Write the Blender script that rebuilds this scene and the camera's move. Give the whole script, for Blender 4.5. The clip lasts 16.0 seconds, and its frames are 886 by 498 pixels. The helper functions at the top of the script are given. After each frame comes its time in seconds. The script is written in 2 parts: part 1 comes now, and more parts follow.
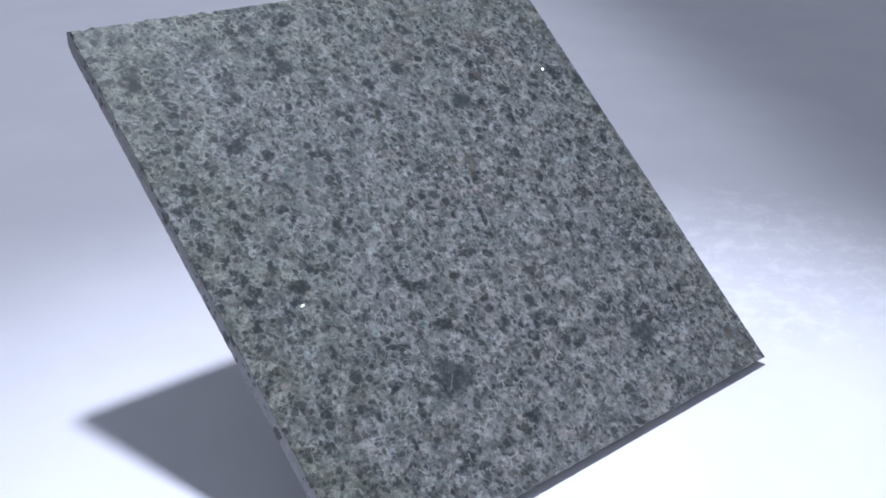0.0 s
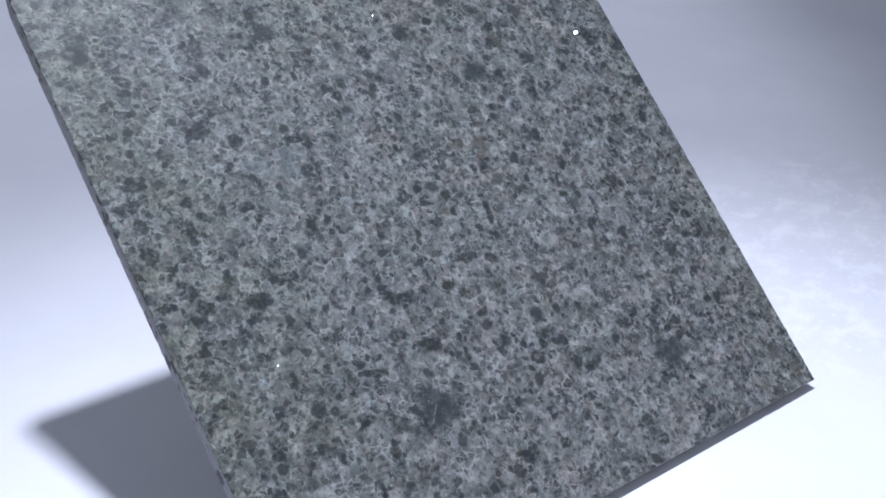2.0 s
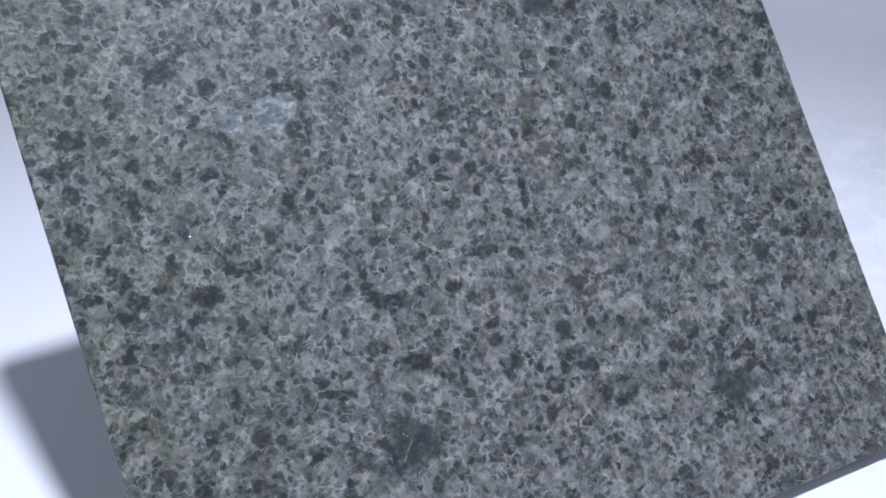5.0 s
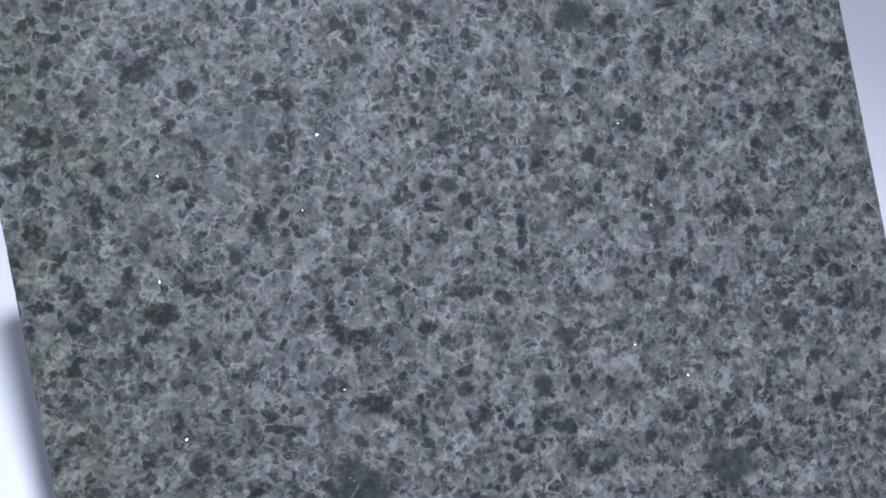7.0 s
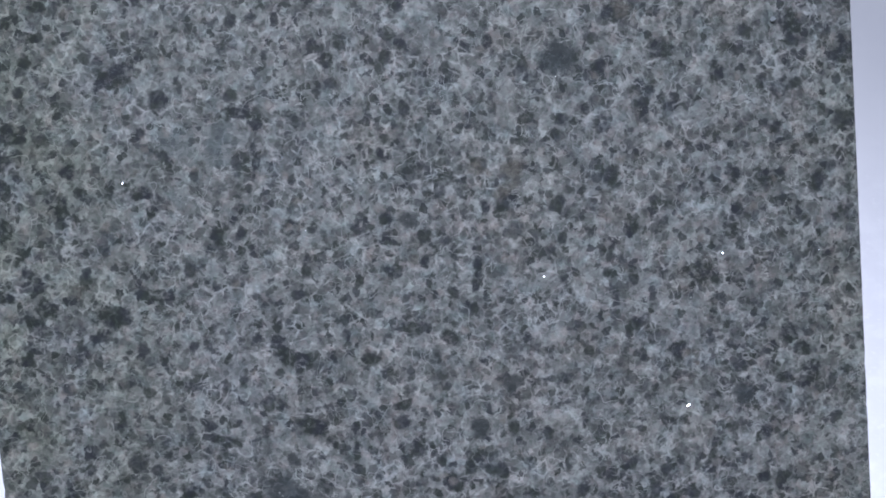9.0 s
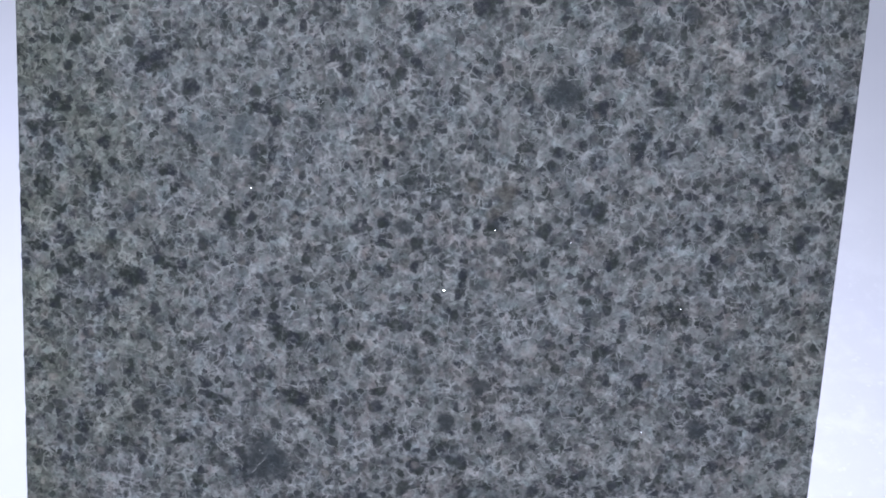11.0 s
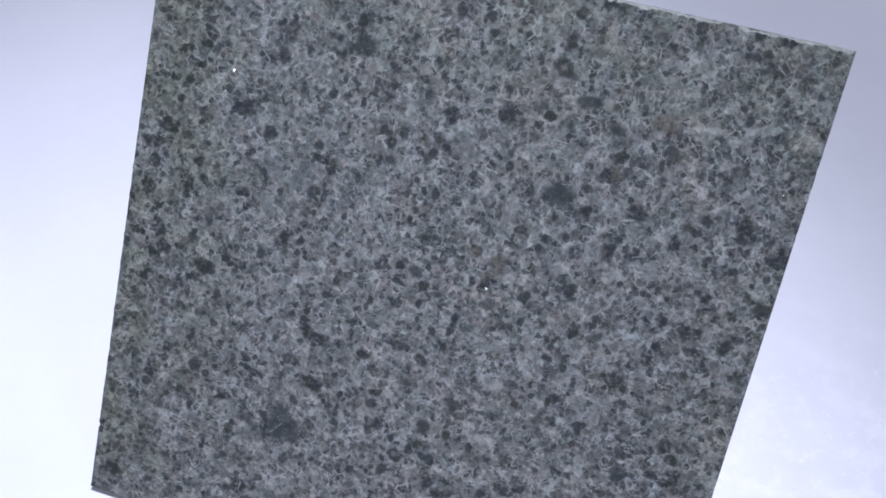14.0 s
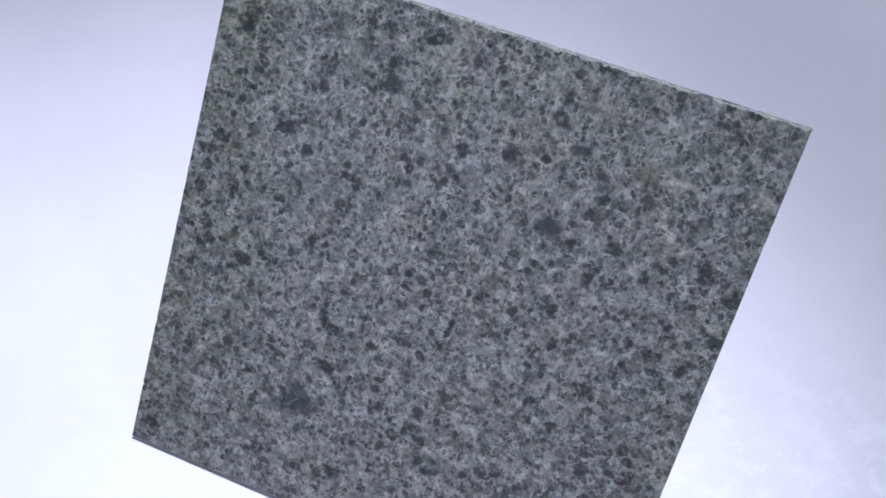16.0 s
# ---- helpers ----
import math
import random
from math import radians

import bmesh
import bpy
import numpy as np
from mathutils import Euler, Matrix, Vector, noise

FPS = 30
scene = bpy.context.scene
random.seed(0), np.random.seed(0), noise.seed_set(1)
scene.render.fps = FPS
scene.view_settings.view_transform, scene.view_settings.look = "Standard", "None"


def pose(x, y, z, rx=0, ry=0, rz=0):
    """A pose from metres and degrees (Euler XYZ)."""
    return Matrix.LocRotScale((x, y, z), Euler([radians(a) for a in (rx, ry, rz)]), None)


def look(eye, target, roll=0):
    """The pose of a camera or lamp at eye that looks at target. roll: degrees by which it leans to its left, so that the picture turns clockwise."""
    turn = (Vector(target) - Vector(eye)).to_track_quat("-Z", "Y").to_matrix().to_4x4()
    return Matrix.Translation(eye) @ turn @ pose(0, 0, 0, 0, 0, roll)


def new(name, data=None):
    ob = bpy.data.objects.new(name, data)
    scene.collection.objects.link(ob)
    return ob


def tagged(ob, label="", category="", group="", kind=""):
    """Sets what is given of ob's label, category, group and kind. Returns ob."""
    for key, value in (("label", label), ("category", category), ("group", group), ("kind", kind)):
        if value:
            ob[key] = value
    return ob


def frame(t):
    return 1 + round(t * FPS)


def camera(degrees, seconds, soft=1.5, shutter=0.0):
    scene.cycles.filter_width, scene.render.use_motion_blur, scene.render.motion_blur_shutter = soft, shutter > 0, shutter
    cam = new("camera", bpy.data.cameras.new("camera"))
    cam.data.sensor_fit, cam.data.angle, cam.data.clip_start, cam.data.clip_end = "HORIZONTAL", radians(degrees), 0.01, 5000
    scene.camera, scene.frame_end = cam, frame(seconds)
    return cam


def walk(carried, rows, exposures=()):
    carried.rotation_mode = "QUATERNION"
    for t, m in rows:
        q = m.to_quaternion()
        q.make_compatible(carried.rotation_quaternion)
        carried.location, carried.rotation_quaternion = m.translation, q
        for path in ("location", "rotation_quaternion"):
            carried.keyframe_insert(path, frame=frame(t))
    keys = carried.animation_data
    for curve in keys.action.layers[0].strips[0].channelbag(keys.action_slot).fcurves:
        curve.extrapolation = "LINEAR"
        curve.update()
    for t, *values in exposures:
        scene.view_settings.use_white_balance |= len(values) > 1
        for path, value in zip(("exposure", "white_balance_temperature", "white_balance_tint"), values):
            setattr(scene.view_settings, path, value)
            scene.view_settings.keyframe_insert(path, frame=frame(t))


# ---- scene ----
# ---- camera ----
cam = camera(45.3, 16.0, soft=1.75)
PATH = [
(0.0, -0.2147, -0.2763, 0.3243, 64.92, -2.36, -41.69),
    (0.5, -0.1927, -0.2663, 0.3273, 63.77, -2.39, -40.55),
    (1.0, -0.1704, -0.2552, 0.3304, 62.45, -2.39, -39.41),
    (1.5, -0.1486, -0.2443, 0.3318, 61.15, -2.37, -38.20),
    (2.0, -0.1270, -0.2334, 0.3323, 59.76, -2.35, -36.91),
    (2.5, -0.1061, -0.2220, 0.3340, 58.13, -2.34, -35.52),
    (3.0, -0.0853, -0.2103, 0.3359, 56.36, -2.30, -33.93),
    (3.5, -0.0655, -0.1994, 0.3377, 54.57, -2.23, -32.13),
    (4.0, -0.0462, -0.1885, 0.3387, 52.76, -2.14, -30.19),
    (6.5, 0.0552, -0.1395, 0.3604, 42.92, -0.96, -16.87),
    (7.0, 0.0735, -0.1307, 0.3673, 41.42, -0.72, -14.30),
    (7.5, 0.0895, -0.1221, 0.3739, 39.99, -0.68, -11.94),
    (8.0, 0.1052, -0.1142, 0.3816, 38.48, -0.56, -9.64),
    (8.5, 0.1201, -0.1068, 0.3898, 36.88, -0.33, -7.39),
    (9.0, 0.1343, -0.1001, 0.3994, 35.28, -0.09, -5.06),
    (11.5, 0.1844, -0.0754, 0.4618, 28.21, 0.53, 7.39),
    (12.0, 0.1917, -0.0735, 0.4795, 27.40, 0.53, 9.74),
    (12.5, 0.1990, -0.0715, 0.4982, 26.69, 0.60, 11.90),
    (13.0, 0.2061, -0.0693, 0.5183, 26.10, 0.67, 13.87),
    (13.5, 0.2132, -0.0676, 0.5386, 25.56, 0.77, 15.60),
    (14.0, 0.2198, -0.0666, 0.5592, 25.08, 0.87, 17.15),
    (14.5, 0.2261, -0.0663, 0.5794, 24.61, 0.98, 18.57),
    (15.0, 0.2327, -0.0663, 0.5997, 24.16, 1.09, 20.00),
    (15.5, 0.2394, -0.0662, 0.6195, 23.71, 1.24, 21.41),
    (16.0, 0.2462, -0.0660, 0.6392, 23.28, 1.38, 22.78),
]
walk(cam, [(t, pose(x, y, z, rx, ry, rz)) for t, x, y, z, rx, ry, rz in PATH], exposures=[(0.0, 0.07, 6500, 8), (4.0, 0.03, 6500, 8), (8.0, 0.0, 6500, 8), (12.0, -0.03, 6500, 11.5), (16.0, -0.06, 6500, 12)])

# ---- light ----
# A cool reflector lamp hangs over the tile, with a bright beam and a weaker spill; the dim bluish room gives the fill.
world = bpy.data.worlds.new("room_light")
scene.world = world
world.use_nodes = True
world.node_tree.nodes["Background"].inputs["Color"].default_value = (0.79, 0.865, 1.13, 1)
world.node_tree.nodes["Background"].inputs["Strength"].default_value = 0.292

FIXTURE = (0.322, 0.628, 2.0)
for name_, watts, angle, blend, aim in (("lamp_beam", 172.0, 32.4, 1.0, (0.045, -0.165, 0.0)), ("lamp_spill", 56.0, 158.0, 0.13, (-2.70, 2.73, 0.0))):
    light = bpy.data.lights.new(name_, "SPOT")
    light.energy, light.color = watts, (0.888, 0.95, 1.215)
    light.spot_size, light.spot_blend, light.shadow_soft_size = radians(angle), blend, 0.076
    new(name_, light).matrix_world = look(FIXTURE, aim)


# ---- materials ----
class Nodes:
    """A short way to write a node material."""

    def __init__(self, name):
        self.mat = bpy.data.materials.new(name)
        self.mat.use_nodes = True
        self.tree = self.mat.node_tree
        self.tree.nodes.clear()
        self.out = self.tree.nodes.new("ShaderNodeOutputMaterial")

    def put(self, node, value):
        for key_, v in value.items():
            sock = node.inputs[key_]
            if isinstance(v, bpy.types.NodeSocket):
                self.tree.links.new(v, sock)
            else:
                sock.default_value = v

    def node(self, kind, sets=(), **value):
        n = self.tree.nodes.new("ShaderNode" + kind)
        for key_, v in dict(sets).items():
            if key_ == "operation":
                n.operation = v
            elif key_ == "data_type":
                n.data_type = v
            elif key_ == "blend_type":
                n.blend_type = v
            elif key_ == "feature":
                n.feature = v
            elif key_ == "distance":
                n.distance = v
            elif key_ == "interpolation_type":
                n.interpolation_type = v
        self.put(n, value)
        return n

    def place(self):
        return self.node("TexCoord").outputs["Object"]

    def noise(self, vec, scale, detail=2.0, rough=0.5, warp=0.0):
        return self.node("TexNoise", Vector=vec, Scale=scale, Detail=detail, Roughness=rough, Distortion=warp).outputs

    def cells(self, vec, scale, feature="F1", rand=1.0):
        return self.node("TexVoronoi", {"feature": feature}, Vector=vec, Scale=scale, Randomness=rand).outputs

    def math(self, op, a, b=0.0, c=0.0):
        n = self.node("Math", {"operation": op})
        self.put(n, {0: a, 1: b, 2: c})
        return n.outputs[0]

    def vmath(self, op, a, b=(0, 0, 0)):
        n = self.node("VectorMath", {"operation": op})
        self.put(n, {0: a, 1: b})
        return n.outputs[0]

    def scaled(self, a, k):
        n = self.node("VectorMath", {"operation": "SCALE"})
        self.put(n, {0: a, "Scale": k})
        return n.outputs[0]

    def step(self, v, low, high, to0=0.0, to1=1.0):
        n = self.node("MapRange", {"interpolation_type": "SMOOTHSTEP"})
        self.put(n, {"Value": v, "From Min": low, "From Max": high, "To Min": to0, "To Max": to1})
        return n.outputs["Result"]

    def mix(self, k, a, b, blend="MIX"):
        n = self.tree.nodes.new("ShaderNodeMix")
        n.data_type, n.blend_type = "RGBA", blend
        for i, v in ((0, k), (6, a), (7, b)):
            sock = n.inputs[i]
            if isinstance(v, bpy.types.NodeSocket):
                self.tree.links.new(v, sock)
            elif i:
                sock.default_value = (*v, 1)
            else:
                sock.default_value = v
        return n.outputs[2]

    def bump(self, height, strength, distance, normal=None):
        n = self.node("Bump", Height=height, Strength=strength, Distance=distance)
        if normal is not None:
            self.put(n, {"Normal": normal})
        return n.outputs["Normal"]

    def surface(self, **value):
        n = self.node("BsdfPrincipled", **value)
        self.tree.links.new(n.outputs[0], self.out.inputs["Surface"])
        return self.mat


def paper_material():
    """White coated paper: faintly mottled, with a fine embossed relief."""
    n = Nodes("white_paper")
    p = n.place()
    mottle = n.noise(p, 9.0, 4.0, 0.55)[0]
    fine = n.noise(p, 260.0, 4.0, 0.65)[0]
    crumple = n.noise(p, 55.0, 5.0, 0.62, 0.8)[0]
    colour = n.mix(n.step(mottle, 0.35, 0.7), (0.71, 0.71, 0.73), (0.75, 0.75, 0.76))
    # beside the tile, pale flecks paint the coating's grazing sheen into the colour
    off = n.node("VectorMath", {"operation": "DISTANCE"})
    n.put(off, {0: p, 1: (0.44, 0.06, 0.0)})
    sheen_area = n.step(n.math("ADD", off.outputs["Value"], n.math("MULTIPLY", n.math("SUBTRACT", mottle, 0.5), 0.25)), 0.21, 0.05)
    rolled = n.node("Mapping", Vector=p, Rotation=(0.0, 0.0, radians(-40.0)), Scale=(0.75, 1.0, 1.0)).outputs[0]
    blotch = n.step(n.noise(rolled, 62.0, 5.0, 0.66, 0.2)[0], 0.44, 0.68, 0.0, 0.50)
    glitter = n.step(n.noise(rolled, 170.0, 3.0, 0.7)[0], 0.57, 0.70, 0.0, 0.55)
    colour = n.mix(n.math("MULTIPLY", n.math("MAXIMUM", blotch, glitter), sheen_area), colour, (0.93, 0.93, 0.93))
    colour = n.mix(n.step(crumple, 0.48, 0.72, 0.0, 0.07), colour, (0.85, 0.85, 0.86))
    crumple = n.math("MULTIPLY", crumple, n.math("MULTIPLY_ADD", sheen_area, 0.8, 0.2))
    rel = n.math("ADD", n.math("MULTIPLY", crumple, 0.8), n.math("MULTIPLY", fine, 0.2))
    return n.surface(**{"Base Color": colour, "Roughness": 0.55, "Specular IOR Level": 0.9, "Normal": n.bump(rel, 0.16, 0.0022)})


# The larger crystals of the tile: x and y of the middle, the two half widths (all in mm) and the turn in degrees.
GRAINS_TOP = (
    (113, 285, 8.0, 3.7, 8), (78, 282, 3.1, 3.7, 18), (167, 240, 3.6, 3.4, 13), (143, 235, 3.4, 3.1, 13), (220, 235, 3.0, 2.9, 54),
    (20, 229, 3.5, 2.0, -6), (217, 226, 4.2, 3.6, 13), (173, 219, 2.0, 2.7, -6), (279, 219, 3.9, 4.3, 14), (118, 216, 2.5, 2.8, -6),
    (50, 216, 4.6, 3.7, 19), (46, 214, 5.8, 3.5, 13), (233, 213, 4.9, 3.5, -6), (297, 208, 3.6, 4.4, 14), (211, 208, 3.0, 2.3, 23),
)
GRAINS_UPPER = (
    (252, 204, 2.7, 3.2, -6), (87, 200, 5.6, 1.9, -11), (12, 197, 4.8, 2.7, -38), (206, 194, 2.6, 2.0, -6), (5, 188, 5.5, 3.4, 13),
    (29, 184, 3.0, 2.3, 13), (92, 183, 1.5, 4.3, -12), (7, 180, 3.2, 2.6, -7), (53, 175, 3.7, 2.2, 19), (26, 172, 2.0, 5.0, -7),
    (56, 169, 2.4, 2.0, -7), (256, 168, 2.9, 3.0, -7), (268, 166, 4.2, 3.4, -7), (6, 166, 3.5, 4.2, -7), (169, 162, 1.4, 2.7, -7),
)
GRAINS_LOWER = (
    (102, 160, 3.6, 2.8, -7), (219, 152, 2.6, 3.7, -7), (147, 145, 1.6, 2.3, -7), (4, 143, 4.8, 1.8, -8), (136, 143, 3.5, 2.1, -7),
    (57, 140, 4.9, 2.1, -8), (18, 138, 4.0, 3.3, -49), (164, 137, 1.4, 3.9, -7), (243, 135, 4.6, 3.6, -7), (40, 134, 6.7, 3.7, -8),
    (95, 121, 3.6, 2.5, -8), (154, 118, 3.9, 2.5, -52), (100, 115, 6.6, 3.0, -18), (273, 111, 3.4, 3.8, 24), (234, 108, 4.5, 3.0, -8),
)
GRAINS_FOOT = (
    (278, 105, 3.6, 2.4, -8), (194, 101, 2.6, 2.0, -8), (281, 98, 3.2, 3.6, 16), (136, 96, 3.7, 1.6, 17), (271, 95, 3.6, 2.2, -8),
    (104, 91, 5.2, 3.4, -19), (89, 91, 2.1, 2.8, -9), (75, 88, 4.9, 1.9, -20), (263, 76, 2.2, 4.1, -47), (61, 72, 3.5, 2.9, -21),
    (21, 72, 3.0, 2.2, -22), (176, 54, 4.1, 2.4, -20), (124, 30, 5.2, 3.0, -22), (144, 28, 3.3, 2.5, -22), (9, 14, 5.5, 3.7, 16),
)
PLATES = (
    (197, 212, 6.6, 5.8, 4), (94, 65, 10.2, 8.6, -21), (97, 255, 6.0, 4.3, 12), (200, 255, 5.6, 3.0, 12),
    (224, 45, 9.4, 6.8, -20), (174, 101, 4.4, 3.1, -8), (162, 86, 3.2, 3.7, -8), (256, 91, 4.0, 3.8, -8),
    (142, 160, 3.5, 2.9, -7), (216, 246, 3.6, 2.6, 10), (11, 262, 5.9, 5.0, 18), (240, 243, 3.4, 2.2, 10),
)
PALES = ((66, 191, 6.0, 4.6, -7), (82, 193, 7.5, 4.2, -7), (79, 186, 5.5, 3.6, 4))
# Smaller dark grains: x and y of the middle and the half width, in mm; and light cracks: from x, y to x, y.
SPECKS_HEAD = (
    (262, 299, 2.3), (146, 298, 2.5), (174, 298, 2.3), (198, 297, 2.3), (238, 296, 2.7), (267, 292, 2.0), (188, 291, 2.4), (160, 289, 2.1),
    (110, 283, 2.3), (150, 281, 2.2), (137, 280, 2.2), (187, 277, 1.7), (186, 267, 4.3), (94, 266, 2.8), (268, 263, 2.3), (12, 260, 4.1),
    (112, 250, 1.8), (88, 249, 2.1), (185, 245, 2.3), (61, 242, 3.2), (24, 239, 2.3), (87, 231, 2.4), (102, 231, 1.8), (23, 229, 2.1),
    (52, 228, 1.7), (18, 221, 2.2), (209, 218, 2.2), (138, 216, 2.2), (279, 213, 2.5), (15, 211, 1.8), (158, 211, 1.8), (260, 211, 1.9),
    (185, 210, 2.3),
)
SPECKS_HIGH = (
    (119, 208, 2.1), (85, 206, 2.5), (61, 206, 3.5), (279, 198, 2.5), (143, 198, 2.6), (237, 196, 1.7), (226, 195, 2.2), (54, 195, 1.9),
    (185, 192, 2.4), (197, 191, 2.3), (61, 187, 2.1), (296, 185, 3.8), (272, 183, 2.1), (71, 180, 2.1), (234, 180, 1.8), (168, 177, 2.8),
    (213, 171, 3.0), (273, 168, 1.7), (25, 167, 1.9), (286, 164, 2.7), (175, 163, 2.8), (194, 162, 2.9), (134, 161, 2.1), (228, 161, 2.2),
    (85, 159, 2.3), (77, 159, 2.5), (109, 159, 1.7), (124, 158, 1.7), (257, 156, 2.4), (134, 155, 1.7), (147, 154, 2.6), (195, 150, 1.9),
    (67, 148, 2.4),
)
SPECKS_MIDDLE = (
    (32, 148, 2.8), (106, 145, 2.3), (165, 143, 1.8), (124, 140, 1.8), (210, 137, 1.7), (103, 137, 2.2), (156, 134, 2.1), (219, 134, 1.9),
    (248, 132, 1.9), (163, 128, 1.9), (118, 127, 2.1), (35, 127, 2.2), (66, 122, 1.9), (49, 122, 2.6), (10, 121, 2.1), (218, 118, 2.2),
    (126, 113, 2.7), (202, 110, 2.0), (23, 110, 2.2), (82, 109, 1.7), (50, 107, 1.9), (90, 100, 2.5), (40, 97, 1.7), (70, 94, 2.0),
    (63, 93, 1.7), (135, 90, 3.1), (174, 85, 2.4), (44, 83, 3.5), (186, 82, 2.4), (28, 82, 2.1), (219, 81, 1.7), (50, 80, 2.1),
    (140, 80, 2.8),
)
SPECKS_BASE = (
    (97, 80, 2.4), (148, 75, 1.7), (158, 72, 2.2), (165, 71, 2.3), (244, 70, 1.9), (169, 70, 2.5), (215, 69, 2.1), (83, 68, 2.0),
    (38, 68, 1.9), (20, 67, 2.4), (152, 67, 3.0), (227, 66, 2.4), (197, 61, 2.4), (45, 61, 2.2), (262, 60, 2.2), (268, 59, 2.5),
    (223, 59, 2.3), (287, 58, 1.9), (171, 58, 2.4), (147, 58, 3.0), (236, 57, 2.4), (229, 55, 2.1), (67, 55, 2.5), (132, 53, 2.1),
    (234, 50, 2.2), (257, 49, 2.1), (161, 34, 1.8), (106, 29, 1.7), (116, 26, 3.0), (228, 12, 3.2), (185, 3, 2.4),
)
CRACKS = (
    (188, 215, 203, 218), (66, 172, 74, 163), (27, 151, 34, 152), (110, 150, 113, 145), (113, 146, 121, 150),
    (121, 150, 128, 152), (96, 73, 104, 67), (159, 89, 167, 89), (144, 71, 149, 73), (22, 112, 26, 109),
    (130, 156, 141, 154), (96, 153, 110, 153), (100, 206, 105, 201), (62, 78, 65, 74), (168, 98, 170, 95),
    (88, 59, 95, 68), (99, 65, 105, 59), (90, 70, 97, 62),
)

# Flakes of mica set in the face: x and y (mm), and how far each leans towards +x and +y (degrees).
FLAKES = (
    (272.6, 220.6, -26, 20), (40.5, 155.7, -4, 20), (203.6, 125.7, -26, 24), (157.4, 254.4, -20, 15),
    (136.9, 209.2, -20, 17), (46.9, 179.1, 11, 24), (101.0, 184.3, -0, 21), (41.2, 92.5, 7, 29),
    (236.1, 88.2, -8, 34), (251.0, 140.8, -10, 30), (91.5, 160.0, 3, 24), (206.9, 171.3, -12, 24),
    (102.3, 128.8, -13, 22), (33.0, 130.4, -6, 21), (35.9, 106.0, -7, 23), (288.1, 36.0, -26, 34),
    (175.9, 161.2, 5, 33), (38.8, 230.0, 19, 31), (184.3, 132.8, 7, 38), (214.6, 127.1, 5, 38),
    (37.1, 124.9, -13, 21), (113.6, 184.6, -11, 19), (45.6, 213.2, 8, 19), (158.5, 137.2, 6, 33),
)
BROWNS = (
    (235, 254, 5.7, 4.2, 13), (179, 175, 3.8, 3.1, -7), (143, 146, 1.9, 2.3, -7),
    (166, 176, 2.9, 2.5, -7), (176, 168, 5.3, 2.4, 34), (220, 227, 2.9, 2.9, 20),
    (293, 10, 4.5, 3.2, 20), (284, 21, 4.0, 3.0, -30), (268, 9, 4.0, 2.0, 5),
)


def cracks(x, y):
    """For places in metres: the distance from the nearest crack, in mm."""
    least = np.full(x.shape, 9.0)
    for ax, ay, bx, by in CRACKS:
        ux, uy = bx - ax, by - ay
        s = np.clip(((x * 1000 - ax) * ux + (y * 1000 - ay) * uy) / (ux * ux + uy * uy), 0, 1)
        least = np.minimum(least, np.hypot(x * 1000 - ax - s * ux, y * 1000 - ay - s * uy))
    return least


CLEAVAGE = (-0.103, 0.328, 0.0)  # how the plane of the pale plates leans


def crystals(some, x, y):
    """For places in metres: the distance from the nearest listed crystal, 1 being its border."""
    least = np.full(x.shape, 9.0)
    for cx, cy, a, b, turn in some:
        dx, dy = x * 1000 - cx, y * 1000 - cy
        c, s = np.cos(radians(turn)), np.sin(radians(turn))
        # a rounded polygon of its own rather than an oval
        u, v = (c * dx + s * dy) / a, (c * dy - s * dx) / b
        way = np.arctan2(v, u)
        lobes = 1 + 0.10 * np.cos(3 * way + cx) + 0.08 * np.cos(5 * way + cy) + 0.05 * np.cos(8 * way + a * 9)
        least = np.minimum(least, np.hypot(u, v) / lobes)
    return least


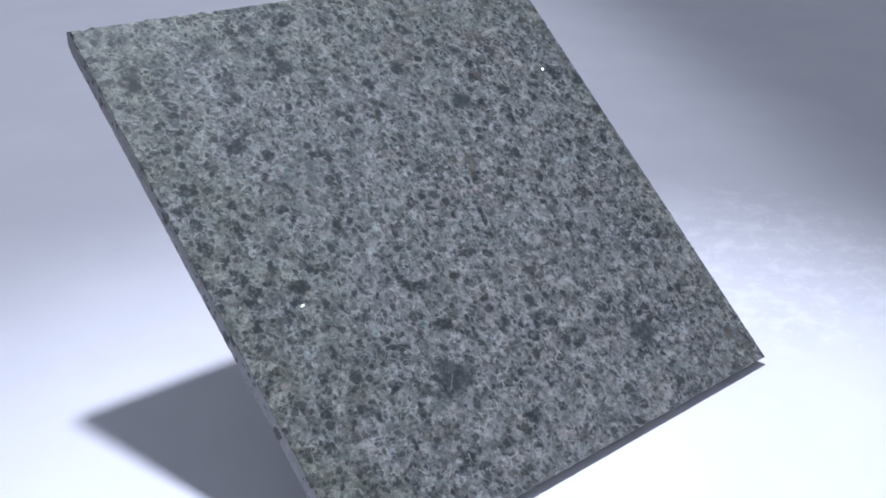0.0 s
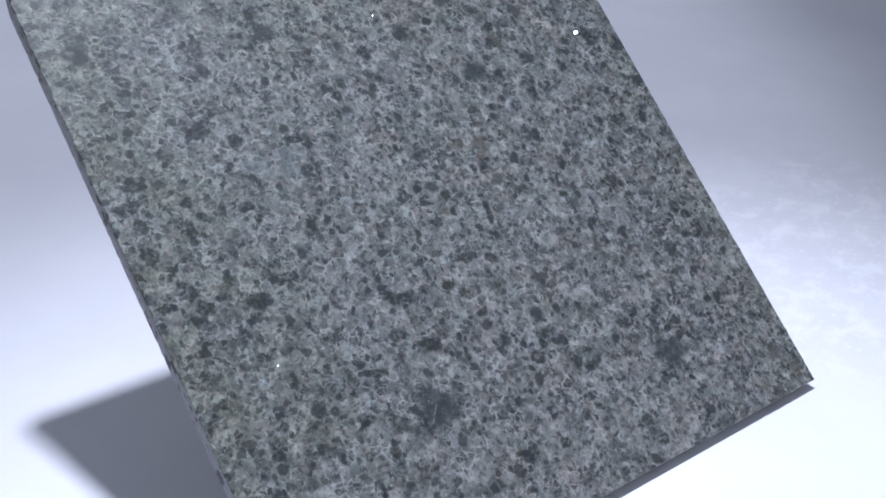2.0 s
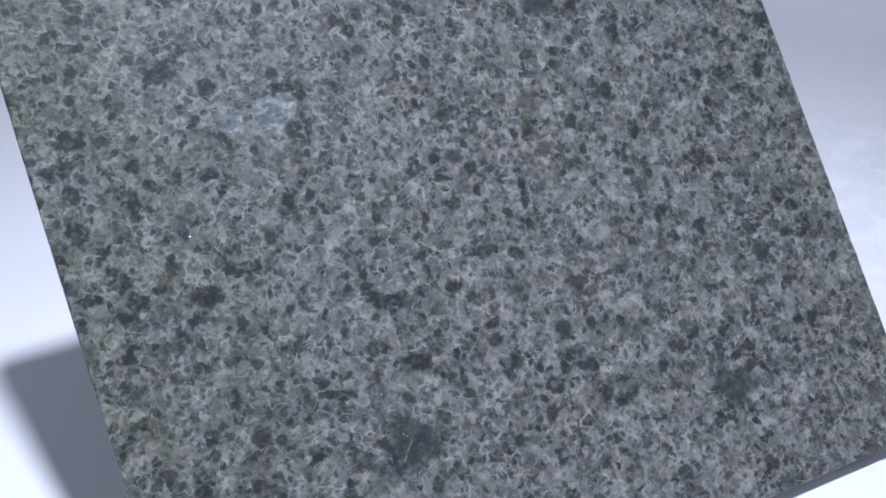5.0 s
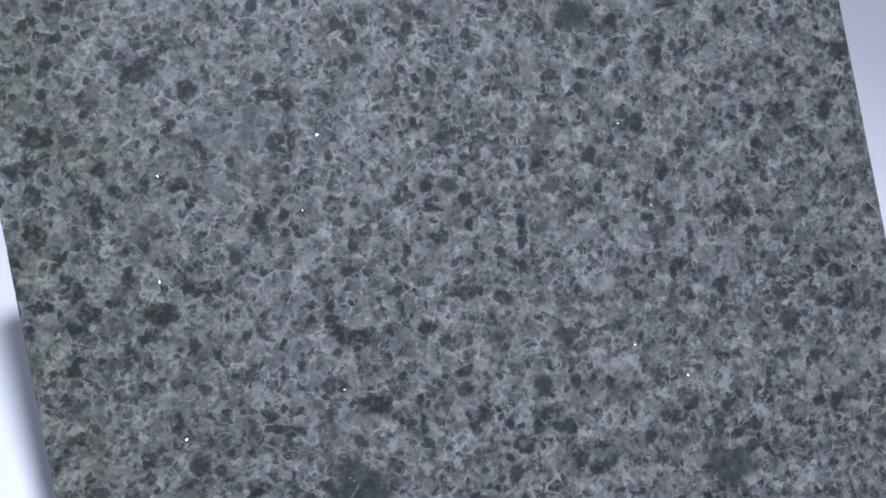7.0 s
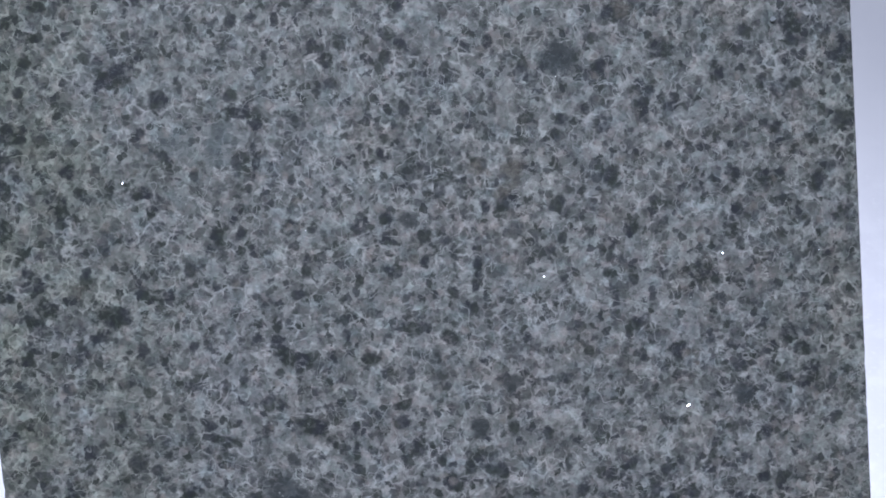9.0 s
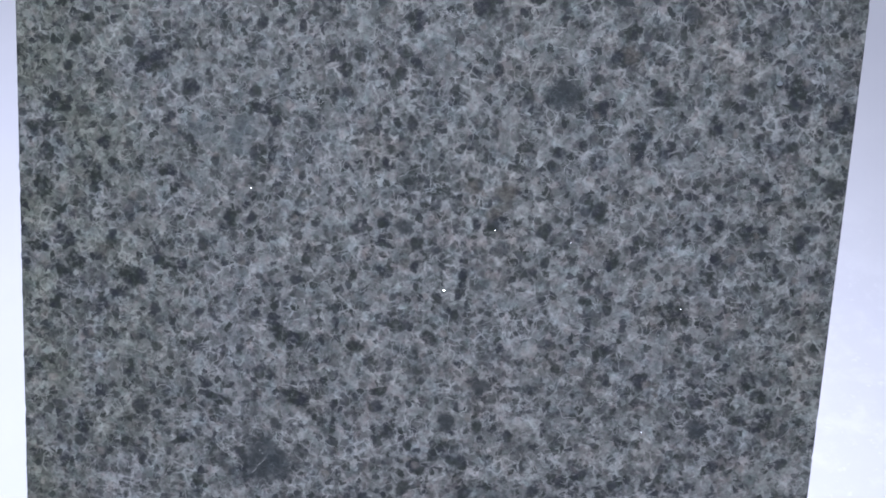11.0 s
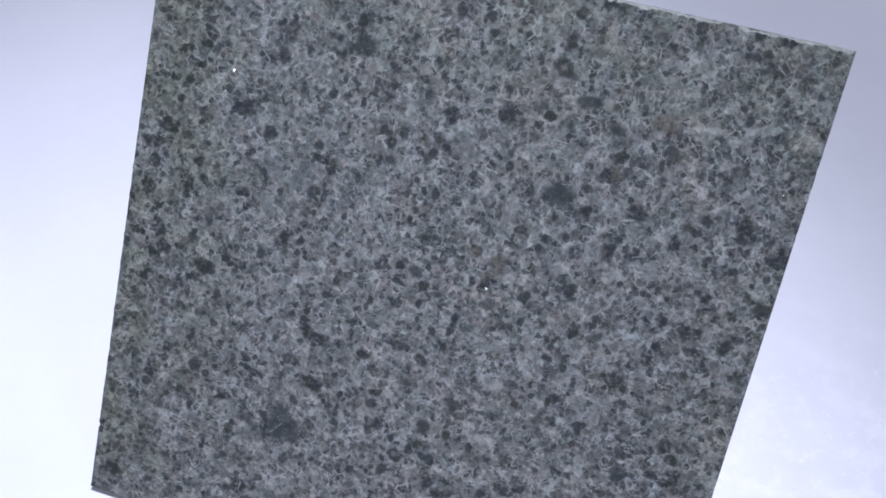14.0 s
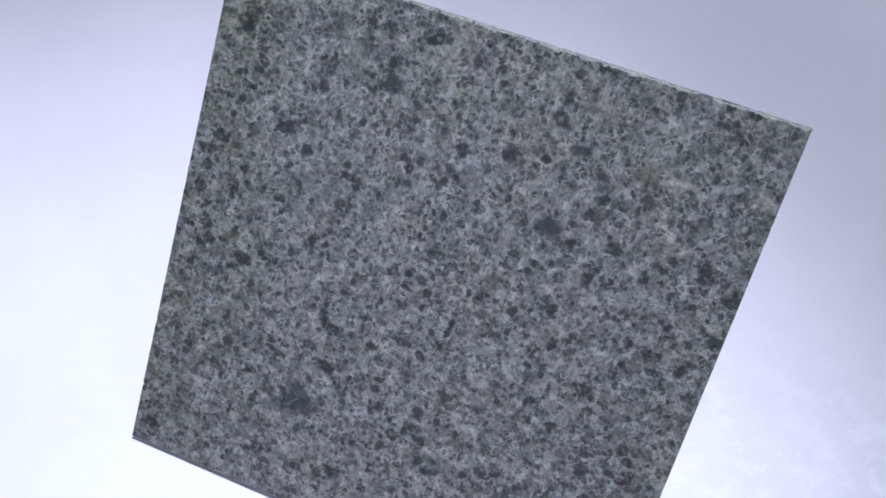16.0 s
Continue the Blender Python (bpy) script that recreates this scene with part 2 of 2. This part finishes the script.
def stone_material(name, sawn=False, bruised_glare=False):
    """Grey granite: a pale feldspar ground with dark grains, grey plates, light veins and glinting flakes."""
    n = Nodes(name)
    p = n.place()
    flat = n.vmath("MULTIPLY", p, (1, 1, 1 if sawn else 0.0))
    w1 = n.vmath("SUBTRACT", n.noise(flat, 420, 2.0, 0.6)[1], (0.5, 0.5, 0.5))
    w2 = n.vmath("SUBTRACT", n.noise(flat, 1300, 2.0, 0.6)[1], (0.5, 0.5, 0.5))
    q = n.vmath("ADD", flat, n.vmath("ADD", n.scaled(w1, 0.0034), n.scaled(w2, 0.0009)))
    q = n.vmath("MULTIPLY", q, (1, 1, 1 if sawn else 0.0))
    straight = n.vmath("MULTIPLY", n.vmath("ADD", flat, n.vmath("ADD", n.scaled(w1, 0.0015), n.scaled(w2, 0.0008))), (1, 1, 1 if sawn else 0.0))
    fray = n.math("ADD", n.math("MULTIPLY", n.math("SUBTRACT", n.noise(flat, 520, 3.0, 0.65)[0], 0.5), 1.1), n.math("MULTIPLY", n.math("SUBTRACT", n.noise(flat, 1700, 2.0)[0], 0.5), 0.25))
    # the pale ground: a patchwork of small crystals, each with a tone of its own
    cloud = n.noise(flat, 60, 3.0, 0.6)[0]
    drift = n.noise(flat, 110, 2.0, 0.5, 0.6)[0]
    grit = n.noise(flat, 640, 3.0, 0.55, 0.6)[0]
    ground = n.mix(n.step(grit, 0.28, 0.72), (0.205, 0.215, 0.208), (0.290, 0.304, 0.291))
    ground = n.mix(n.step(drift, 0.50, 0.32, 0.0, 0.50), ground, (0.092, 0.104, 0.104))
    ground = n.mix(n.step(drift, 0.58, 0.70, 0.0, 0.30), ground, (0.310, 0.318, 0.302))
    for scale, low_, high_ in ((210, 0.66, 1.17), (430, 0.67, 1.18), (820, 0.90, 1.08)):
        tone = n.node("SeparateColor", Color=n.cells(q, scale)["Color"]).outputs[0]
        level = n.math("MULTIPLY_ADD", tone, high_ - low_, low_)
        ground = n.mix(1.0, ground, n.node("CombineColor", Red=level, Green=level, Blue=level).outputs[0], "MULTIPLY")
    rosy = n.noise(n.vmath("ADD", flat, (7, 4, 0)), 260, 3.0, 0.6)[0]
    ground = n.mix(n.step(rosy, 0.50, 0.68), ground, (1.09, 0.985, 0.99), "MULTIPLY")
    ground = n.mix(n.step(rosy, 0.48, 0.32), ground, (0.95, 1.01, 0.985), "MULTIPLY")
    # light veins along grain borders, and wisps
    edge = n.cells(straight, 190, "DISTANCE_TO_EDGE")["Distance"]
    veined = n.step(n.noise(flat, 90, 3.0, 0.65)[0], 0.50, 0.66)
    vein = n.math("MULTIPLY", n.step(n.math("ADD", edge, n.math("MULTIPLY", fray, 0.05)), 0.105, 0.015), veined)
    mesh = n.step(n.cells(n.vmath("ADD", straight, (2.1, 0.7, 0)), 300, "DISTANCE_TO_EDGE")["Distance"], 0.15, 0.02)
    mesh = n.math("MULTIPLY", mesh, n.step(n.noise(n.vmath("ADD", flat, (0.9, 2.3, 0)), 130, 3.0, 0.65)[0], 0.47, 0.64))
    ridge = n.math("ABSOLUTE", n.math("SUBTRACT", n.noise(flat, 120, 3.0, 0.50, 0.5)[0], 0.5))
    wisp = n.math("MULTIPLY", n.step(ridge, 0.018, 0.0), n.step(n.noise(flat, 95, 2.0)[0], 0.5, 0.64))
    hair = n.math("ABSOLUTE", n.math("SUBTRACT", n.noise(n.vmath("ADD", flat, (1.3, 0.4, 0)), 95, 2.0, 0.45, 0.3)[0], 0.5))
    haired = n.step(n.noise(n.vmath("ADD", flat, (0.2, 1.9, 0)), 90, 3.0, 0.6)[0], 0.46, 0.60)
    # dark grains of several sizes, in loose swarms
    tint = n.noise(flat, 210, 1.0)[0]
    dark = n.mix(n.step(tint, 0.35, 0.65), (0.020, 0.027, 0.022), (0.020, 0.024, 0.031))
    swarm = n.step(cloud, 0.36, 0.64, 0.09, -0.09)
    # the grains lie closer towards the far side of the slab
    part_ = n.node("SeparateXYZ", Vector=p).outputs
    swarm = n.math("ADD", swarm, n.math("MULTIPLY", n.step(part_[0], 0.20, 0.30), n.step(n.noise(flat, 34, 3.0, 0.6)[0], 0.40, 0.60, 0.0, 0.11)))
    swarm = n.math("ADD", swarm, n.step(part_[0], 0.07, 0.0, 0.0, 0.06))
    for scale, share, depth, soft in ((125, 0.70, 0.36, 0.22), (175, 0.73, 0.52, 0.16), (235, 0.72, 0.82, 0.0), (330, 0.70, 0.80, 0.12), (390, 0.66, 0.90, 0.0), (640, 0.63, 0.56, 0.14)):
        at = n.vmath("ADD", q, (scale * 0.013, scale * 0.007, 0))
        c = n.cells(at, scale)
        rnd = n.node("SeparateColor", Color=c["Color"]).outputs
        if soft:
            reach = n.math("ADD", c["Distance"], n.math("MULTIPLY", fray, 0.36))
            inside = n.step(n.math("SUBTRACT", reach, n.math("MULTIPLY_ADD", rnd[1], 0.30, 0.30)), soft, -soft)
        else:
            inside = n.step(n.math("ADD", n.cells(at, scale, "DISTANCE_TO_EDGE")["Distance"], n.math("MULTIPLY", fray, 0.07)), 0.015, 0.14)
        chosen = n.step(n.math("ADD", rnd[0], swarm), share - 0.02, share + 0.02)
        k = n.math("MULTIPLY", n.math("MULTIPLY", inside, chosen), n.math("MULTIPLY_ADD", rnd[2], depth * 0.6, depth * 0.4))
        ground = n.mix(k, ground, dark)
    net = n.math("MAXIMUM", n.math("MAXIMUM", vein, n.math("MULTIPLY", mesh, 0.36)), wisp)
    ground = n.mix(n.math("MULTIPLY", n.math("MULTIPLY", net, 0.70), n.step(grit, 0.30, 0.62, 0.45, 1.0)), ground, (0.46, 0.47, 0.455))
    ground = n.mix(n.math("MULTIPLY", n.math("MULTIPLY", n.step(hair, 0.012, 0.002), haired), 0.42), ground, (0.46, 0.47, 0.455))
    if not sawn:
        patchy = n.noise(flat, 330, 3.0, 0.65)[0]
        ragged = n.math("ADD", n.math("MULTIPLY", n.math("SUBTRACT", n.noise(flat, 420, 3.0, 0.65)[0], 0.5), 1.5), n.math("MULTIPLY", n.math("SUBTRACT", n.noise(flat, 1500, 2.0)[0], 0.5), 0.5))

        def inside_of(name_, soft):
            at = n.node("Attribute")
            at.attribute_name = name_
            return n.step(n.math("ADD", at.outputs["Fac"], n.math("MULTIPLY", ragged, 0.55)), 1.0 + soft, 1.0 - soft)

        lam = n.node("TexNoise", Vector=n.vmath("MULTIPLY", q, (260, 1500, 0)), Scale=1.0, Detail=2.0).outputs[0]
        plate = n.mix(n.step(lam, 0.56, 0.70), (0.030, 0.037, 0.039), (0.080, 0.090, 0.092))
        ground = n.mix(n.math("MULTIPLY", inside_of("plates", 0.3), n.math("MULTIPLY_ADD", patchy, 0.5, 0.58)), ground, plate)
        pale = inside_of("pales", 0.2)
        ground = n.mix(n.math("MULTIPLY", pale, 0.55), ground, n.mix(n.step(lam, 0.40, 0.62), (0.100, 0.118, 0.118), (0.165, 0.185, 0.185)))
        ground = n.mix(n.math("MULTIPLY", inside_of("specks", 0.24), n.math("MULTIPLY_ADD", patchy, 0.72, 0.44)), ground, dark)
        ground = n.mix(n.math("MULTIPLY", inside_of("grains", 0.20), n.step(n.noise(n.vmath("ADD", flat, (0.7, 0.2, 0)), 360, 3.0, 0.7)[0], 0.38, 0.58, 0.48, 0.96)), ground, dark)
        crack = n.node("Attribute")
        crack.attribute_name = "cracks"
        line = n.step(n.math("ADD", crack.outputs["Fac"], n.math("MULTIPLY", ragged, 0.35)), 0.42, 0.10)
        ground = n.mix(n.math("MULTIPLY", line, 0.6), ground, (0.42, 0.43, 0.415))
        rust = n.mix(n.step(grit, 0.35, 0.65), (0.068, 0.066, 0.056), (0.140, 0.132, 0.114))
        ground = n.mix(n.math("MULTIPLY", inside_of("browns", 0.45), n.math("MULTIPLY_ADD", patchy, 0.8, 0.30)), ground, rust)
    # ochre and green weathering: towards the saw cuts and in small patches
    side = n.math("MAXIMUM", n.step(part_[0], 0.085, 0.0), n.math("MAXIMUM", n.step(part_[1], 0.22, 0.31, 0.0, 0.75), n.step(part_[0], 0.255, 0.31, 0.0, 0.4)))
    patch = n.step(n.noise(flat, 30, 4.0, 0.6)[0], 0.30, 0.62)
    corner = n.math("MULTIPLY", n.step(part_[0], 0.055, 0.0), n.step(part_[1], 0.20, 0.30, 0.0, 0.8))
    ground = n.mix(n.math("MAXIMUM", n.math("MULTIPLY", n.math("MULTIPLY_ADD", side, 0.70, 0.18), patch), corner), ground, (0.825, 0.85, 0.70), "MULTIPLY")
    # the tone drifts across the slab, from greenish at the head to slightly rosy at the foot
    ground = n.mix(n.step(part_[1], 0.20, 0.0), ground, (1.01, 0.995, 1.0), "MULTIPLY")
    ground = n.mix(n.step(part_[1], 0.15, 0.32), ground, (0.99, 1.0, 0.985), "MULTIPLY")
    bluish = n.step(n.noise(n.vmath("ADD", flat, (5, 2, 0)), 130, 3.0, 0.6)[0], 0.48, 0.66)
    ground = n.mix(bluish, ground, (0.945, 1.0, 1.025), "MULTIPLY")
    blush = n.math("MULTIPLY", n.step(n.noise(n.vmath("ADD", flat, (3, 1, 0)), 42, 3.0, 0.6)[0], 0.48, 0.66), n.step(part_[0], 0.02, 0.16))
    ground = n.mix(n.math("MULTIPLY", blush, 0.6), ground, (1.07, 0.98, 0.94), "MULTIPLY")
    peach = n.cells(n.vmath("ADD", q, (0.31, 0.17, 0)), 260)
    rnd = n.node("SeparateColor", Color=peach["Color"]).outputs
    k = n.math("MULTIPLY", n.math("GREATER_THAN", rnd[0], 0.93), n.step(n.math("ADD", peach["Distance"], n.math("MULTIPLY", fray, 0.5)), 0.6, 0.1, 0.0, 0.30))
    ground = n.mix(k, ground, (0.36, 0.315, 0.275))
    ground = n.mix(1.0, ground, (0.948, 0.945, 0.922), "MULTIPLY")
    if sawn:
        ground = n.mix(0.44 if bruised_glare else 0.62, ground, (0.37, 0.39, 0.335) if bruised_glare else (0.365, 0.358, 0.378))
        for scale, share in ((115, 0.70), (380, 0.84)):
            spot = n.cells(q, scale)
            rnd = n.node("SeparateColor", Color=spot["Color"]).outputs
            spotted = n.math("MULTIPLY", n.math("GREATER_THAN", rnd[0], share), n.step(n.math("ADD", spot["Distance"], n.math("MULTIPLY", fray, 0.7)), 0.55, 0.30, 0.0, 0.85))
            ground = n.mix(spotted, ground, (0.035, 0.040, 0.040))
    # flakes of mica, each with a tilt of its own
    fl = n.cells(flat, 1300)
    rnd = n.node("SeparateColor", Color=fl["Color"]).outputs
    flake = n.math("MULTIPLY", n.math("GREATER_THAN", rnd[0], 0.978), n.math("LESS_THAN", fl["Distance"], 0.15))
    tilt = n.vmath("MULTIPLY", n.node("CombineXYZ", X=n.math("SUBTRACT", rnd[1], 0.5), Y=n.math("SUBTRACT", rnd[2], 0.5), Z=0.0).outputs[0], (1.3, 1.3, 0))
    relief = n.math("ADD", n.math("MULTIPLY", grit, 0.6), n.math("MULTIPLY", n.noise(flat, 2600, 2.0)[0], 0.4))
    normal = n.bump(relief, 0.13, 0.0006)
    tilted = n.node("VectorTransform", Vector=tilt)
    tilted.vector_type, tilted.convert_from, tilted.convert_to = "VECTOR", "OBJECT", "WORLD"
    glint = n.vmath("NORMALIZE", n.vmath("ADD", n.node("NewGeometry").outputs["Normal"], tilted.outputs[0]))
    rough = n.math("MULTIPLY_ADD", n.noise(flat, 300, 2.0)[0], 0.22, 0.34)
    body = n.node("BsdfPrincipled", **{"Base Color": ground, "Roughness": 0.7 if sawn else rough, "Specular IOR Level": 0.44, "Normal": normal})
    if sawn:
        n.tree.links.new(body.outputs[0], n.out.inputs["Surface"])
        return n.mat
    mica = n.node("BsdfPrincipled", **{"Base Color": (0.85, 0.9, 0.88, 1), "Metallic": 1.0, "Roughness": 0.10, "Normal": glint})
    # the pale plates are split along a plane of their own and flash as one
    jag = n.scaled(n.vmath("SUBTRACT", n.noise(flat, 900, 2.0)[1], (0.5, 0.5, 0.5)), 0.30)
    lean = n.node("VectorTransform", Vector=n.vmath("ADD", jag, CLEAVAGE))
    lean.vector_type, lean.convert_from, lean.convert_to = "VECTOR", "OBJECT", "WORLD"
    split = n.vmath("NORMALIZE", n.vmath("ADD", n.node("NewGeometry").outputs["Normal"], lean.outputs[0]))
    sheen = n.node("BsdfPrincipled", **{"Base Color": (0.57, 0.65, 0.67, 1), "Metallic": 1.0, "Roughness": 0.26, "Normal": split})
    streak = n.node("TexNoise", Vector=n.vmath("MULTIPLY", q, (200, 420, 0)), Scale=1.0, Detail=3.0).outputs[0]
    flash = n.step(streak, 0.36, 0.66, 0.06, 1.0)
    first = n.node("MixShader", Fac=n.math("MULTIPLY", n.math("MULTIPLY", pale, flash), 0.0075))
    n.tree.links.new(body.outputs[0], first.inputs[1])
    n.tree.links.new(sheen.outputs[0], first.inputs[2])
    both = n.node("MixShader", Fac=n.math("MULTIPLY", flake, 0.55))
    n.tree.links.new(first.outputs[0], both.inputs[1])
    n.tree.links.new(mica.outputs[0], both.inputs[2])
    n.tree.links.new(both.outputs[0], n.out.inputs["Surface"])
    return n.mat


PAPER, STONE, SAWN, BRUISED_GLARE = paper_material(), stone_material("grey_granite"), stone_material("sawn_granite", sawn=True), stone_material("bruised_glare_granite", sawn=True, bruised_glare=True)

# ---- the setting ----
bm = bmesh.new()
bmesh.ops.create_grid(bm, x_segments=40, y_segments=40, size=6.0)
me = bpy.data.meshes.new("ground")
bm.to_mesh(me)
bm.free()
me.materials.append(PAPER)
ground = new("ground", me)
ground.location.z = 0.0020
tagged(ground, "seamless white paper sheet lit by a lamp", "paper sheet", kind="structure")

# ---- the tile ----
TILT, THICK, ARRIS, SLANT = 39.0, 0.0090, 0.0012, 0.0025
QUAD = ((-0.0009, -0.0003), (0.3006, -0.0003), (0.3006, 0.3013), (-0.0061, 0.2975))
CHIPPED = (0.20, 0.20, 1.0, 0.36)  # how worn each side is: foot, right, head, left


SIDE = 264  # places along each side


def tile_outline():
    """Places round the tile with the way inwards and the wear there."""
    out = []
    for i in range(4):
        a, b = Vector(QUAD[i]), Vector(QUAD[(i + 1) % 4])
        way = (b - a).normalized()
        inward = Vector((-way.y, way.x))
        for k in range(SIDE):
            s = k / SIDE
            calm = min(1.0, 14 * min(s, 1 - s))
            place, turn = a.lerp(b, s), inward
            if k == 0:
                before = (a - Vector(QUAD[i - 1])).normalized()
                turn = (inward + Vector((-before.y, before.x))).normalized() * 1.25
            out.append((place, turn, CHIPPED[i] * (0.3 + 0.7 * calm)))
    return out


def stone_tile():
    """A slab with a worn, chipped arris round its face and straight sawn sides."""
    bm = bmesh.new()
    rings = [[], [], [], [], []]
    for place, inward, wear in tile_outline():
        at = Vector((place.x * 1000, place.y * 1000, 0))
        rag = 0.00016 * noise.noise(at * 0.9) + 0.00030 * noise.noise(at * 0.33)
        chip = max(0.0, noise.noise(at * 0.21 + Vector((7, 3, 1))) - 0.32) * 0.0034
        cut = wear * (chip + abs(rag))
        bevel = ARRIS * (0.45 if place.y < 0.0001 else 0.55 if place.x > 0.3 else 1.6 if place.y > 0.29 else 0.9)
        face = 0.7 * bevel + (0.25 if place.y < 0.0001 else 1.0) * bevel * max(-0.55, 0.6 * noise.noise(at * 0.12) + 0.45 * noise.noise(at * 0.40) + 0.12 * noise.noise(at * 1.2)) + wear * (chip * 1.6 + rag)
        low = bevel * 0.9 + wear * chip
        under = wear * max(0.0, noise.noise(at * 0.17 + Vector((1, 9, 4))) - 0.25) * 0.004
        nick = wear * 0.0011 * max(0.0, noise.noise(at * 0.45 + Vector((4, 2, 8))) + 0.5 * noise.noise(at * 1.1))
        slant = SLANT if place.y < 0.0001 else 0.0
        worn = 0.0035 * math.exp(-(((place.x - QUAD[3][0]) ** 2 + (place.y - QUAD[3][1]) ** 2) / 0.005 ** 2))
        for ring, (into, z) in zip(rings, ((face, 0.0), (cut + 0.25 * bevel, -0.38 * low), (cut, -low), (0.3 * cut + 0.0004 + 0.3 * worn + nick, -THICK + 0.0006 + 0.3 * worn), (0.0009 + under + worn + nick, -THICK))):
            xy = place + inward * into + Vector((0.0, slant * min(1.0, -z / THICK)))
            ring.append(bm.verts.new((xy.x, xy.y, z)))
    count = len(rings[0])
    for level, (upper, lower) in enumerate(zip(rings, rings[1:])):
        for i in range(count):
            j = (i + 1) % count
            f = bm.faces.new((lower[i], lower[j], upper[j], upper[i]))
            # pale arris: bruised stone at the head, painted glare of the paper at the foot
            f.material_index, f.smooth = (2 if i // SIDE in (0, 2) else level) if level < 2 else 1, True
    # the face, stretched between its four borders
    n = SIDE
    foot, right, head, left = (rings[0][i * n : (i + 1) * n] + [rings[0][((i + 1) * n) % count]] for i in range(4))
    head, left = head[::-1], left[::-1]
    lines = [foot]
    for j in range(1, n):
        v = j / n
        row = [left[j]]
        for i in range(1, n):
            u = i / n
            place = (1 - v) * foot[i].co + v * head[i].co + (1 - u) * left[j].co + u * right[j].co
            place -= (1 - u) * (1 - v) * foot[0].co + u * (1 - v) * foot[n].co + (1 - u) * v * head[0].co + u * v * head[n].co
            row.append(bm.verts.new(place))
        lines.append(row + [right[j]])
    lines.append(head)
    for lower, upper in zip(lines, lines[1:]):
        for i in range(n):
            bm.faces.new((lower[i], lower[i + 1], upper[i + 1], upper[i]))
    back = bm.faces.new(rings[-1][::-1])
    back.material_index = 1
    me = bpy.data.meshes.new("slab")
    bm.to_mesh(me)
    bm.free()
    places = np.empty(len(me.vertices) * 3)
    me.vertices.foreach_get("co", places)
    x, y = places[0::3], places[1::3]
    specks = [(cx, cy, r * random.uniform(1.0, 1.35), r * random.uniform(0.75, 1.0), random.uniform(0, 180)) for cx, cy, r in SPECKS_HEAD + SPECKS_HIGH + SPECKS_MIDDLE + SPECKS_BASE]
    me.attributes.new("cracks", "FLOAT", "POINT").data.foreach_set("value", cracks(x, y))
    for name_, some in (("grains", GRAINS_TOP + GRAINS_UPPER + GRAINS_LOWER + GRAINS_FOOT), ("specks", specks), ("plates", PLATES), ("pales", PALES), ("browns", BROWNS)):
        me.attributes.new(name_, "FLOAT", "POINT").data.foreach_set("value", crystals(some, x, y))
    me.materials.append(STONE)
    me.materials.append(SAWN)
    me.materials.append(BRUISED_GLARE)
    return new("slab", me)


def mica_material():
    n = Nodes("mica")
    p = n.place()
    return n.surface(**{"Base Color": (0.85, 0.90, 0.88, 1), "Metallic": 1.0, "Roughness": n.math("MULTIPLY_ADD", n.noise(p, 3000)[0], 0.12, 0.06)})


def mica_flake(size):
    """A small ragged plate, a little domed, with a thin rim."""
    bm = bmesh.new()
    count = 9
    ring = []
    for i in range(count):
        a, r = 2 * math.pi * i / count, size * random.uniform(0.65, 1.1)
        ring.append((r * math.cos(a), r * math.sin(a)))
    top = [bm.verts.new((x, y, 0)) for x, y in ring]
    low = [bm.verts.new((x, y, -0.0006)) for x, y in ring]
    bm.faces.new(top)
    bm.faces.new(low[::-1])
    for i in range(count):
        j = (i + 1) % count
        bm.faces.new((low[i], low[j], top[j], top[i]))
    me = bpy.data.meshes.new("mica_flake")
    bm.to_mesh(me)
    bm.free()
    me.materials.append(MICA)
    return new("mica_flake", me)


MICA = mica_material()
tile = tagged(new("stone_tile"), "grey speckled granite floor tile with chipped edges, leaning on white paper", "tile")
tile.matrix_world = pose(0, 0, 0, TILT, 0, 0) @ pose(0, 0, THICK)
slab = stone_tile()
slab.parent = tile
for i, (x, y, ax, ay) in enumerate(FLAKES):
    flake = tagged(mica_flake(0.00110 if i == 0 else random.uniform(0.00024, 0.00042) if i < 9 else random.uniform(0.00013, 0.00024)), "bright glinting mica flake")
    flake.parent = tile
    flake.matrix_basis = pose(x / 1000, y / 1000, 0.0004 if i == 0 else 0.0, -ay, ax, 0)
